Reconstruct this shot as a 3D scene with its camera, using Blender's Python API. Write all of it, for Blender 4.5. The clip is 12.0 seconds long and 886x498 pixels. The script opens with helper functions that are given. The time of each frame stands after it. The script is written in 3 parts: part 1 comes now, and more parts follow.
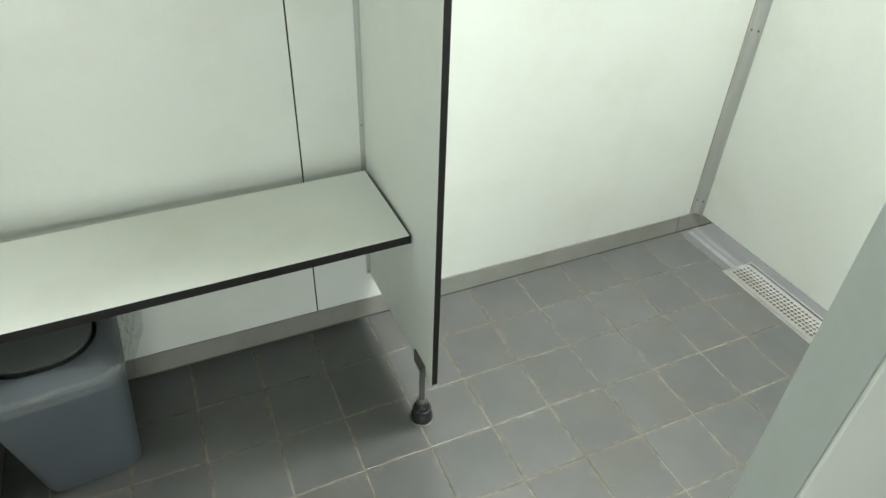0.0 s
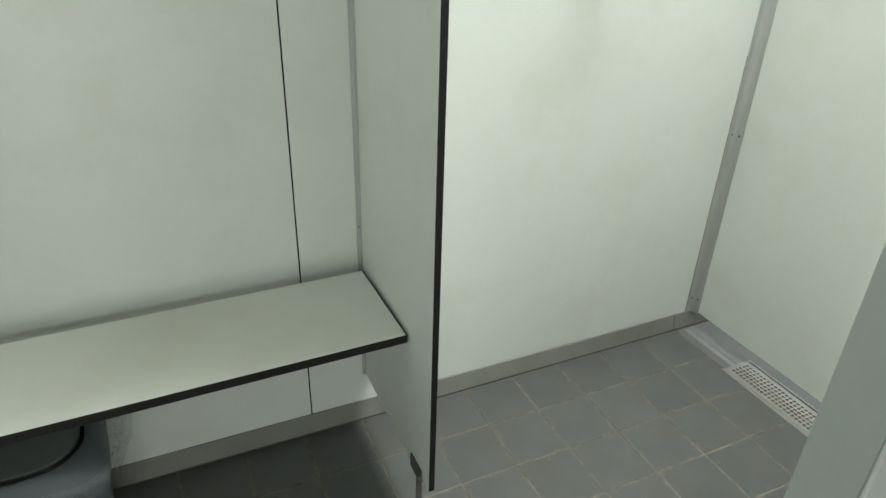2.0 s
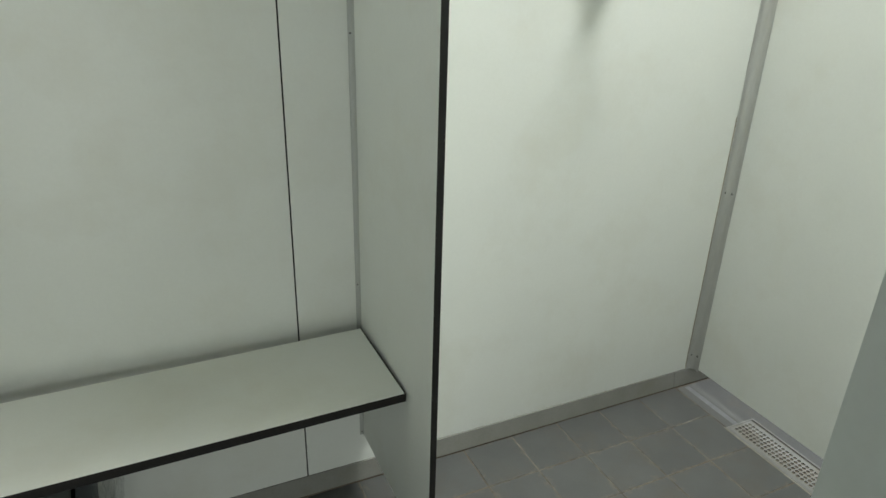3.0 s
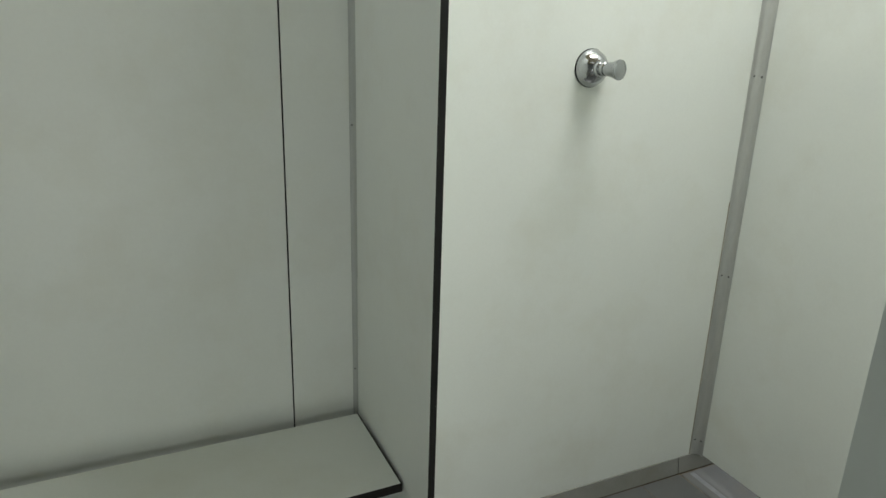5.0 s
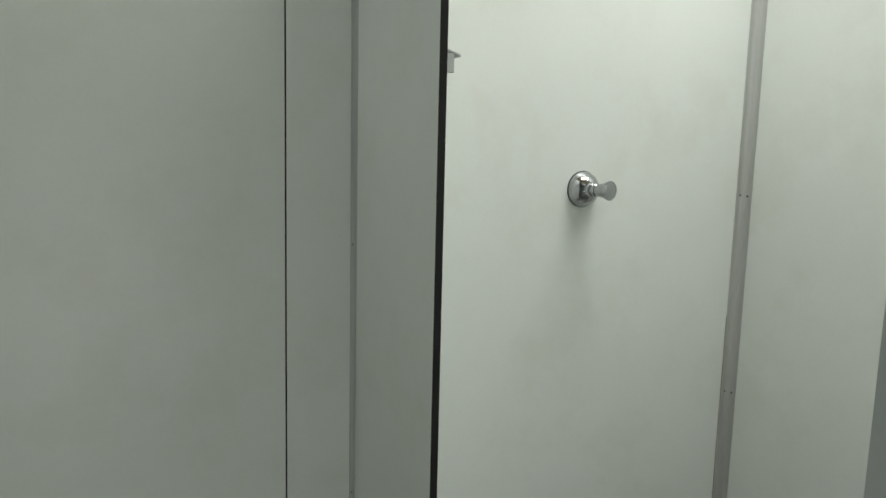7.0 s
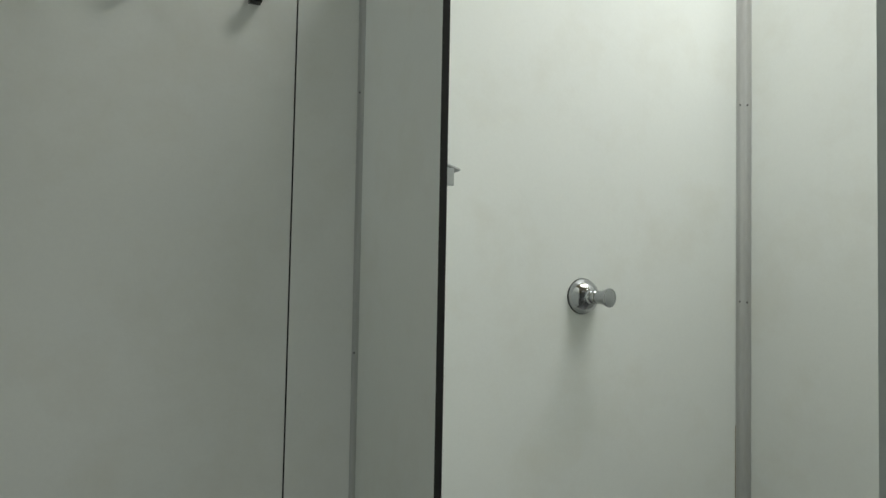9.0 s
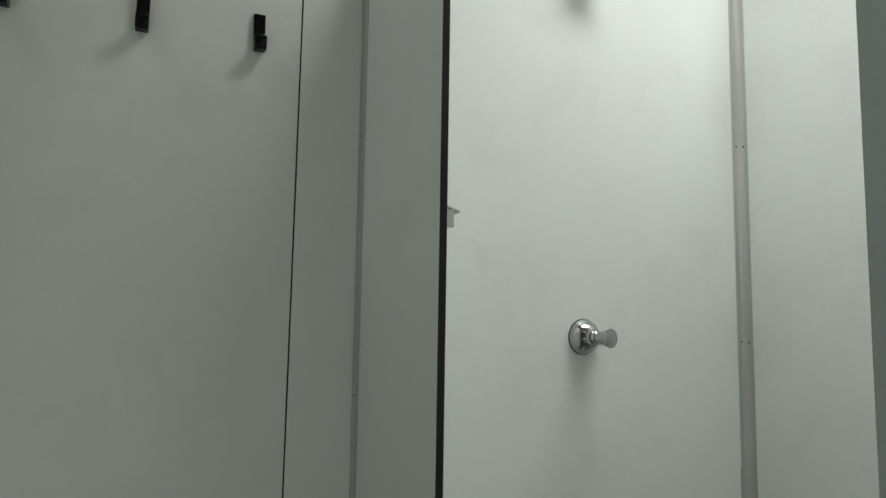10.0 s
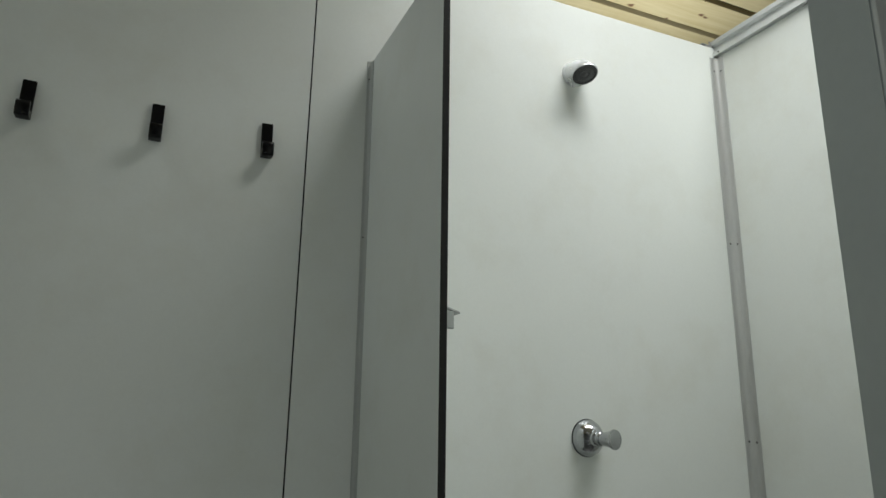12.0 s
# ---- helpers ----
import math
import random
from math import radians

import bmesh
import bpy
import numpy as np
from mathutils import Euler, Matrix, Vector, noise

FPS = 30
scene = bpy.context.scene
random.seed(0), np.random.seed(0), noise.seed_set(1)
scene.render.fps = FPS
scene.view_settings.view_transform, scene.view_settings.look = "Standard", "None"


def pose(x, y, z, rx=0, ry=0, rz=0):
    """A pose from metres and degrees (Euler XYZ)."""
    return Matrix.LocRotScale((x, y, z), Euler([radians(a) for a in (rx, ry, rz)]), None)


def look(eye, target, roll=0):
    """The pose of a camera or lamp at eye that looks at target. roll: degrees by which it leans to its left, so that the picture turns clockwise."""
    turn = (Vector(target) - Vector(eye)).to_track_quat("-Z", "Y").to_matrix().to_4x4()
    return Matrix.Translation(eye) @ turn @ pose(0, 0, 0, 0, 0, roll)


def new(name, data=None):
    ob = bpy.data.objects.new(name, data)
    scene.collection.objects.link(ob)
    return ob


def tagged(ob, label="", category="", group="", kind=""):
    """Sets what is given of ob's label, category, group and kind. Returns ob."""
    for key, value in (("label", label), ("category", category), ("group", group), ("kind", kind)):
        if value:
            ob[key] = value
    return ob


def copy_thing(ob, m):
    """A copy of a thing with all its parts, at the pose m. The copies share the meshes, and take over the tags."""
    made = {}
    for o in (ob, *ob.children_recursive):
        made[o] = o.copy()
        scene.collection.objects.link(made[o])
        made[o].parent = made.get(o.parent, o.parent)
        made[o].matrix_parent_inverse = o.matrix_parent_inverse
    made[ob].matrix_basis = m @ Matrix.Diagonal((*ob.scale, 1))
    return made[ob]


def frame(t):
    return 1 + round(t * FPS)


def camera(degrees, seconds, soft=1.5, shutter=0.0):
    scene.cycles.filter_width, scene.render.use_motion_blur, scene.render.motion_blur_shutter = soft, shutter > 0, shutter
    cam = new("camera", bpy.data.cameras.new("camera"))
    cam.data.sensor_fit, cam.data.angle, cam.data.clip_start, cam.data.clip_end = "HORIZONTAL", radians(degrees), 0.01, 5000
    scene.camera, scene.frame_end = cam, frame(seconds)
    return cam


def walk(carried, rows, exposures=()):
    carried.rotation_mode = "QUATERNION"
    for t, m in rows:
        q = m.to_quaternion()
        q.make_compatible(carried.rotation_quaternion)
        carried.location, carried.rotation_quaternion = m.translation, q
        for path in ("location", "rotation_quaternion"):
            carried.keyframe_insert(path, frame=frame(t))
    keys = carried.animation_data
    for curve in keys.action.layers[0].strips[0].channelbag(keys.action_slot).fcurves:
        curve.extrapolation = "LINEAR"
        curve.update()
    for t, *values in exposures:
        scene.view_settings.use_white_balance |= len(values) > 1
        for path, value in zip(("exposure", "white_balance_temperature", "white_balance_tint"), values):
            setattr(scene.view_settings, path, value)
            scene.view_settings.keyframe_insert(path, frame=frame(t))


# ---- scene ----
cam = camera(68.1, 12.0)
PATH = [
    (0, (0.0158, -0.0197, 1.2167), (0.6892, 1.4163, -0.0017), 2.18),
    (0.5, (0.0178, -0.0202, 1.2202), (0.7058, 1.4531, 0.055), 2.07),
    (1, (0.0156, -0.0266, 1.2184), (0.7238, 1.4913, 0.1234), 1.85),
    (1.5, (0.014, -0.0269, 1.2188), (0.7397, 1.5233, 0.1833), 1.75),
    (2, (0.0126, -0.03, 1.2189), (0.7576, 1.5594, 0.2575), 1.73),
    (2.5, (0.0139, -0.0305, 1.2269), (0.7718, 1.5902, 0.3312), 1.77),
    (3, (0.0071, -0.0361, 1.223), (0.787, 1.621, 0.419), 1.6),
    (3.5, (0.0123, -0.0371, 1.2373), (0.7964, 1.6478, 0.4998), 1.73),
    (5.5, (0.0108, -0.0464, 1.2494), (0.8231, 1.7049, 0.7288), 1.52),
    (6, (0.0095, -0.052, 1.2404), (0.8287, 1.7221, 0.8109), 1.4),
    (6.5, (0.0071, -0.056, 1.256), (0.8305, 1.7298, 0.899), 1.3),
    (7, (0.0068, -0.0575, 1.259), (0.8341, 1.7449, 1.003), 1.3),
    (9, (0.0031, -0.0711, 1.262), (0.8245, 1.7508, 1.3301), 0.99),
    (9.5, (0.0007, -0.0739, 1.2633), (0.82, 1.7435, 1.3801), 0.79),
    (10, (0.0019, -0.0776, 1.2631), (0.8156, 1.7402, 1.4539), 0.81),
    (10.5, (-0.0008, -0.0806, 1.2684), (0.8112, 1.7278, 1.5243), 0.68),
    (11, (-0.0022, -0.0826, 1.2706), (0.804, 1.7169, 1.6032), 0.79),
    (11.5, (-0.0024, -0.0893, 1.2749), (0.7941, 1.7009, 1.6731), 0.69),
    (12, (-0.0043, -0.0926, 1.2773), (0.7861, 1.684, 1.7429), 0.6),
]
walk(cam, [(t, look(eye, target, roll)) for t, eye, target, roll in PATH],
     [(0, 1.04, 6550, 9), (1.5, 0.60, 6560, 9), (2.5, 0.30, 6620, 10.5), (3.5, 0.05, 6620, 11.5), (5.5, -0.20, 6640, 12), (7, -0.38, 6580, 12.5), (9, -0.65, 6540, 13), (12, -0.98, 6420, 13.5)])

# ---- world and lamps ----
world = bpy.data.worlds.new("world")
scene.world = world
world.use_nodes = True
world.node_tree.nodes["Background"].inputs[0].default_value = (0.8, 0.9, 1.0, 1)
world.node_tree.nodes["Background"].inputs[1].default_value = 0.05


def area_lamp(name, m, length, width, watts, colour=(0.94, 1.0, 0.985), spread=180):
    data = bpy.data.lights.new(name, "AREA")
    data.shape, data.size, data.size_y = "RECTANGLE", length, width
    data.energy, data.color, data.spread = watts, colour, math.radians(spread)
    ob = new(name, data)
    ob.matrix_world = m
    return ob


area_lamp("ceiling_light_down", pose(1.17, 0.72, 2.96), 1.00, 0.26, 24.0, (0.952, 1.0, 0.98), 116)
# added upward lamp without a fixture, brightens the ceiling boards
area_lamp("ceiling_fill_up", pose(1.02, 0.76, 2.86, 180), 0.95, 0.26, 6)
area_lamp("next_ceiling_light", pose(2.40, 0.88, 2.82), 0.70, 0.20, 22, (0.92, 0.99, 1.0), 118)
# unseen lamp added behind the back wall to lift the boards over it
area_lamp("rear_fill_up", pose(1.8, 1.95, 2.55, 180), 1.2, 0.10, 11)
# made-up weak fill from above, outside the doorway
area_lamp("doorway_fill", pose(-0.2, -0.80, 3.00), 0.60, 0.16, 0.8)
# unseen lamp added on the left to light the partition's face
area_lamp("left_fill", pose(-1.25, 0.94, 3.00), 1.00, 0.26, 14, (0.90, 1.0, 0.985))
# added low lamp at the south wall, lifts the wall under the bench
area_lamp("low_front_fill", pose(-0.43, -1.69, 0.42, 90), 1.1, 0.76, 12.5, (0.93, 1.0, 0.95))

# ---- measures of the place ----
BACK = 1.227          # face of the back wall
SIDE = 1.490          # face of the shower's side panel
LEFT = -0.470         # face of the cubicle's other side
PANEL_LOW, WALL_TOP = 0.057, 2.352
PX0, PX1 = 0.400, 0.413    # the short partition
P_FRONT, P_LOW, P_TOP = 0.824, 0.138, 2.047
BENCH_FRONT, BENCH_TOP = 0.935, 0.460
TILE, TILE_X, TILE_Y = 0.150, 0.827, 0.922
CEILING = 3.10


# ---- materials ----
def material(name):
    m = bpy.data.materials.new(name)
    m.use_nodes = True
    nodes, links = m.node_tree.nodes, m.node_tree.links
    return m, nodes, links, nodes["Principled BSDF"]


def add(nodes, kind, **values):
    n = nodes.new(kind)
    for k, v in values.items():
        n.inputs[k.replace("_", " ")].default_value = v
    return n


def surface(name, dark, light, rough=(0.4, 0.5), scale=6.0, fine=90.0, bump=0.05, metal=0.0, per_object=0.0, stretch=(1, 1, 1), mixed=0.35, distance=0.002, edges=(0.3, 0.7), stain=None):
    """Colour between two shades by a broad and a fine noise, with relief and uneven gloss."""
    m, nodes, links, bsdf = material(name)
    place = nodes.new("ShaderNodeTexCoord")
    turn = nodes.new("ShaderNodeMapping")
    turn.inputs["Scale"].default_value = stretch
    links.new(place.outputs["Object"], turn.inputs["Vector"])
    broad = add(nodes, "ShaderNodeTexNoise", Scale=scale, Detail=5.0, Roughness=0.6)
    small = add(nodes, "ShaderNodeTexNoise", Scale=fine, Detail=3.0)
    for n in (broad, small):
        links.new(turn.outputs["Vector"], n.inputs["Vector"])
    both = nodes.new("ShaderNodeMix")
    both.inputs["Factor"].default_value = mixed
    links.new(broad.outputs["Fac"], both.inputs["A"])
    links.new(small.outputs["Fac"], both.inputs["B"])
    value = both.outputs["Result"]
    if per_object:
        info = nodes.new("ShaderNodeObjectInfo")
        shift = nodes.new("ShaderNodeMath")
        shift.operation = "MULTIPLY_ADD"
        shift.inputs[1].default_value = per_object
        links.new(info.outputs["Random"], shift.inputs[0])
        links.new(value, shift.inputs[2])
        value = shift.outputs[0]
    ramp = nodes.new("ShaderNodeValToRGB")
    ramp.color_ramp.elements[0].position, ramp.color_ramp.elements[1].position = edges[0], edges[1] + per_object
    ramp.color_ramp.elements[0].color, ramp.color_ramp.elements[1].color = (*dark, 1), (*light, 1)
    links.new(value, ramp.inputs["Fac"])
    colour = ramp.outputs["Color"]
    if stain:
        # stain: (colour, size, least, most): patches of dried dirt with soft outlines
        tint, size, least, most = stain
        where = add(nodes, "ShaderNodeTexNoise", Scale=size, Detail=6.0, Roughness=0.65)
        links.new(turn.outputs["Vector"], where.inputs["Vector"])
        if per_object:
            far = nodes.new("ShaderNodeVectorMath")
            far.operation = "MULTIPLY_ADD"
            far.inputs[1].default_value = (17.0, 17.0, 17.0)
            links.new(info.outputs["Random"], far.inputs[0])
            links.new(place.outputs["Object"], far.inputs[2])
            links.new(far.outputs[0], where.inputs["Vector"])
        much = nodes.new("ShaderNodeMapRange")
        much.inputs["From Min"].default_value, much.inputs["From Max"].default_value = 0.5, 0.72
        much.inputs["To Min"].default_value, much.inputs["To Max"].default_value = least, most
        links.new(where.outputs["Fac"], much.inputs["Value"])
        dirt = nodes.new("ShaderNodeMix")
        dirt.data_type = "RGBA"
        links.new(much.outputs["Result"], dirt.inputs[0])
        links.new(colour, [i for i in dirt.inputs if i.type == "RGBA"][0])
        [i for i in dirt.inputs if i.type == "RGBA"][1].default_value = (*tint, 1)
        colour = [o for o in dirt.outputs if o.type == "RGBA"][0]
    links.new(colour, bsdf.inputs["Base Color"])
    gloss = nodes.new("ShaderNodeMapRange")
    gloss.inputs["To Min"].default_value, gloss.inputs["To Max"].default_value = rough
    links.new(broad.outputs["Fac"], gloss.inputs["Value"])
    links.new(gloss.outputs["Result"], bsdf.inputs["Roughness"])
    bsdf.inputs["Metallic"].default_value = metal
    if bump:
        relief = add(nodes, "ShaderNodeBump", Strength=bump, Distance=distance)
        links.new(small.outputs["Fac"], relief.inputs["Height"])
        links.new(relief.outputs["Normal"], bsdf.inputs["Normal"])
    return m


LAMINATE = surface("white_laminate", (0.69, 0.715, 0.680), (0.73, 0.755, 0.720), rough=(0.32, 0.5), scale=3.0, fine=160, bump=0.02, stain=((0.62, 0.62, 0.55), 4.0, 0.0, 0.45))
CORE = surface("black_core", (0.006, 0.0055, 0.0055), (0.012, 0.011, 0.010), rough=(0.45, 0.6), fine=300)
CORE.node_tree.nodes["Principled BSDF"].inputs["Specular IOR Level"].default_value = 0.3
ALUMINIUM = surface("anodised_aluminium", (0.37, 0.385, 0.365), (0.45, 0.465, 0.445), rough=(0.45, 0.6), scale=8, fine=220, bump=0.03, metal=0.15, stretch=(1, 1, 0.15))
POST_PAINT = surface("grey_painted_post", (0.52, 0.56, 0.55), (0.57, 0.61, 0.60), rough=(0.4, 0.5), scale=4, fine=120, bump=0.02)
CORNER_ALUMINIUM = surface("worn_corner_aluminium", (0.45, 0.455, 0.44), (0.55, 0.555, 0.54), rough=(0.34, 0.48), scale=8, fine=220, bump=0.03, metal=0.55, stretch=(1, 1, 0.15), stain=((0.30, 0.27, 0.22), 3.0, 0.0, 0.5))
RAIL_ALUMINIUM = surface("pale_rail_aluminium", (0.56, 0.58, 0.57), (0.64, 0.66, 0.65), rough=(0.4, 0.55), scale=8, fine=220, bump=0.03, metal=0.1, stretch=(1, 0.15, 1))
CHROME = surface("chrome", (0.40, 0.41, 0.42), (0.49, 0.50, 0.51), rough=(0.09, 0.18), scale=12, bump=0.0, metal=1.0)
SATIN_CHROME = surface("satin_chrome", (0.62, 0.63, 0.64), (0.70, 0.71, 0.72), rough=(0.2, 0.32), scale=12, bump=0.0, metal=0.55)
STEEL = surface("brushed_steel", (0.27, 0.27, 0.262), (0.37, 0.37, 0.36), rough=(0.34, 0.5), scale=10, fine=200, bump=0.03, metal=0.7)
GRATE_STEEL = surface("bright_grate_steel", (0.26, 0.26, 0.25), (0.37, 0.37, 0.355), rough=(0.3, 0.45), scale=14, fine=200, bump=0.03, metal=0.35, stain=((0.30, 0.25, 0.18), 12.0, 0.0, 0.5))
DULL_STEEL = surface("dull_steel", (0.13, 0.125, 0.12), (0.20, 0.19, 0.18), rough=(0.4, 0.55), fine=200, metal=0.5)
SCREW = surface("screw_head", (0.10, 0.10, 0.10), (0.2, 0.2, 0.19), rough=(0.35, 0.5), metal=0.8)
# near-black colour stands in for the shade inside openings
HOLE_SHADE = surface("painted_hole_shade", (0.01, 0.01, 0.01), (0.02, 0.02, 0.02), rough=(0.6, 0.8))
TILE_GREY = surface("grey_floor_tile", (0.066, 0.069, 0.0685), (0.108, 0.1115, 0.109), rough=(0.22, 0.38), scale=9, fine=260, bump=0.12, per_object=0.22, stain=((0.094, 0.087, 0.074), 9.0, 0.0, 0.7))
TILE_FAR = surface("grey_floor_tile_beyond", (0.066, 0.069, 0.0685), (0.108, 0.1115, 0.109), rough=(0.22, 0.38), scale=9, fine=260, bump=0.12, per_object=0.22, stain=((0.094, 0.087, 0.074), 9.0, 0.0, 0.7))
SKIRT_GREY = surface("grey_skirting", (0.185, 0.184, 0.168), (0.240, 0.239, 0.222), rough=(0.4, 0.55), scale=10, fine=200, bump=0.05, stain=((0.17, 0.150, 0.115), 7.0, 0.0, 0.5))
GROUT = surface("beige_grout", (0.085, 0.077, 0.064), (0.235, 0.216, 0.184), rough=(0.7, 0.95), scale=8, fine=45, bump=0.3, mixed=0.4, edges=(0.40, 0.64), stain=((0.115, 0.085, 0.055), 3.6, 0.05, 0.9))
GROUT.node_tree.nodes["Mapping"].inputs["Location"].default_value = (5.1, 2.9, 0)
STRIP_GREY = surface("grey_resin_strip", (0.110, 0.112, 0.113), (0.150, 0.151, 0.149), rough=(0.3, 0.5), scale=12, fine=200, bump=0.08, stain=((0.16, 0.14, 0.115), 10.0, 0.0, 0.5))
PALE_EDGE = surface("pale_frame_edge", (0.19, 0.18, 0.155), (0.34, 0.325, 0.285), rough=(0.6, 0.85), scale=16, fine=120, bump=0.2)
BROWN_JOINT = surface("brown_joint", (0.055, 0.040, 0.026), (0.13, 0.10, 0.07), rough=(0.8, 0.95), scale=9, fine=150, bump=0.2)
SHEEN = surface("painted_sheen", (0.17, 0.177, 0.187), (0.26, 0.27, 0.283), rough=(0.3, 0.5), scale=20, bump=0.1)
OLD_SEALANT = surface("yellowed_sealant", (0.20, 0.165, 0.11), (0.42, 0.39, 0.31), rough=(0.5, 0.7), scale=14, fine=60, bump=0.1)
BLACK_PLASTIC = surface("black_plastic", (0.003, 0.003, 0.0035), (0.006, 0.006, 0.0065), rough=(0.18, 0.28), scale=30, bump=0.0)
BLACK_PLASTIC.node_tree.nodes["Principled BSDF"].inputs["Specular IOR Level"].default_value = 0.3
RUBBER = surface("black_rubber", (0.008, 0.008, 0.009), (0.02, 0.02, 0.021), rough=(0.4, 0.6), fine=200)
BIN_GREY = surface("blue_grey_plastic", (0.066, 0.078, 0.090), (0.084, 0.098, 0.112), rough=(0.46, 0.58), scale=8, fine=320, bump=0.08)
FLAP_GREY = surface("grey_flap_plastic", (0.13, 0.143, 0.145), (0.155, 0.168, 0.17), rough=(0.4, 0.55), scale=8, fine=320, bump=0.08)
FACE_GREY = surface("spray_face", (0.05, 0.05, 0.052), (0.085, 0.085, 0.088), rough=(0.5, 0.6), scale=300, fine=900)
PALE_PLASTIC = surface("pale_plastic", (0.34, 0.36, 0.35), (0.42, 0.44, 0.43), rough=(0.25, 0.35), scale=20)
ROOM_WALL = surface("painted_room_wall", (0.36, 0.37, 0.36), (0.42, 0.43, 0.42), rough=(0.6, 0.75), scale=3, fine=80, bump=0.1)


def worn_tile(m, inner, outer, tint, most):
    """Adds a broken haze of grout residue towards each tile's edges."""
    nodes, links = m.node_tree.nodes, m.node_tree.links
    bsdf = nodes["Principled BSDF"]
    before = bsdf.inputs["Base Color"].links[0].from_socket
    place, info = nodes.new("ShaderNodeTexCoord"), nodes.new("ShaderNodeObjectInfo")
    size = nodes.new("ShaderNodeVectorMath")
    size.operation = "ABSOLUTE"
    links.new(place.outputs["Object"], size.inputs[0])
    xyz = nodes.new("ShaderNodeSeparateXYZ")
    links.new(size.outputs[0], xyz.inputs[0])
    far = nodes.new("ShaderNodeMath")
    far.operation = "MAXIMUM"
    links.new(xyz.outputs["X"], far.inputs[0])
    links.new(xyz.outputs["Y"], far.inputs[1])
    shift = nodes.new("ShaderNodeVectorMath")
    shift.operation = "MULTIPLY_ADD"
    shift.inputs[1].default_value = (31.0, 23.0, 11.0)
    links.new(info.outputs["Random"], shift.inputs[0])
    links.new(place.outputs["Object"], shift.inputs[2])
    cloud = add(nodes, "ShaderNodeTexNoise", Scale=38.0, Detail=5.0, Roughness=0.7)
    links.new(shift.outputs[0], cloud.inputs["Vector"])
    wobble = nodes.new("ShaderNodeMath")
    wobble.operation = "MULTIPLY_ADD"
    wobble.inputs[1].default_value = 0.10
    links.new(cloud.outputs["Fac"], wobble.inputs[0])
    links.new(far.outputs[0], wobble.inputs[2])
    edge = nodes.new("ShaderNodeMapRange")
    edge.inputs["From Min"].default_value, edge.inputs["From Max"].default_value = inner + 0.05, outer + 0.05
    edge.inputs["To Max"].default_value = most
    links.new(wobble.outputs[0], edge.inputs["Value"])
    mix = nodes.new("ShaderNodeMix")
    mix.data_type = "RGBA"
    links.new(edge.outputs["Result"], mix.inputs[0])
    colours = [i for i in mix.inputs if i.type == "RGBA"]
    links.new(before, colours[0])
    colours[1].default_value = (*tint, 1)
    links.new([o for o in mix.outputs if o.type == "RGBA"][0], bsdf.inputs["Base Color"])
    return m


def film_material():
    m, nodes, links, bsdf = material("clear_film")
    bsdf.inputs["Base Color"].default_value = (0.56, 0.59, 0.58, 1)
    bsdf.inputs["Roughness"].default_value = 0.12
    clear = nodes.new("ShaderNodeBsdfTransparent")
    mix = nodes.new("ShaderNodeMixShader")
    folds = add(nodes, "ShaderNodeTexNoise", Scale=16.0, Detail=3.0, Distortion=1.6)
    amount = nodes.new("ShaderNodeMapRange")
    amount.inputs["From Min"].default_value, amount.inputs["From Max"].default_value = 0.46, 0.74
    amount.inputs["To Min"].default_value, amount.inputs["To Max"].default_value = 0.06, 0.36
    links.new(folds.outputs["Fac"], amount.inputs["Value"])
    links.new(amount.outputs["Result"], mix.inputs["Fac"])
    links.new(clear.outputs[0], mix.inputs[1])
    links.new(bsdf.outputs[0], mix.inputs[2])
    relief = add(nodes, "ShaderNodeBump", Strength=0.7, Distance=0.006)
    links.new(folds.outputs["Fac"], relief.inputs["Height"])
    links.new(relief.outputs["Normal"], bsdf.inputs["Normal"])
    links.new(mix.outputs[0], nodes["Material Output"].inputs["Surface"])
    return m


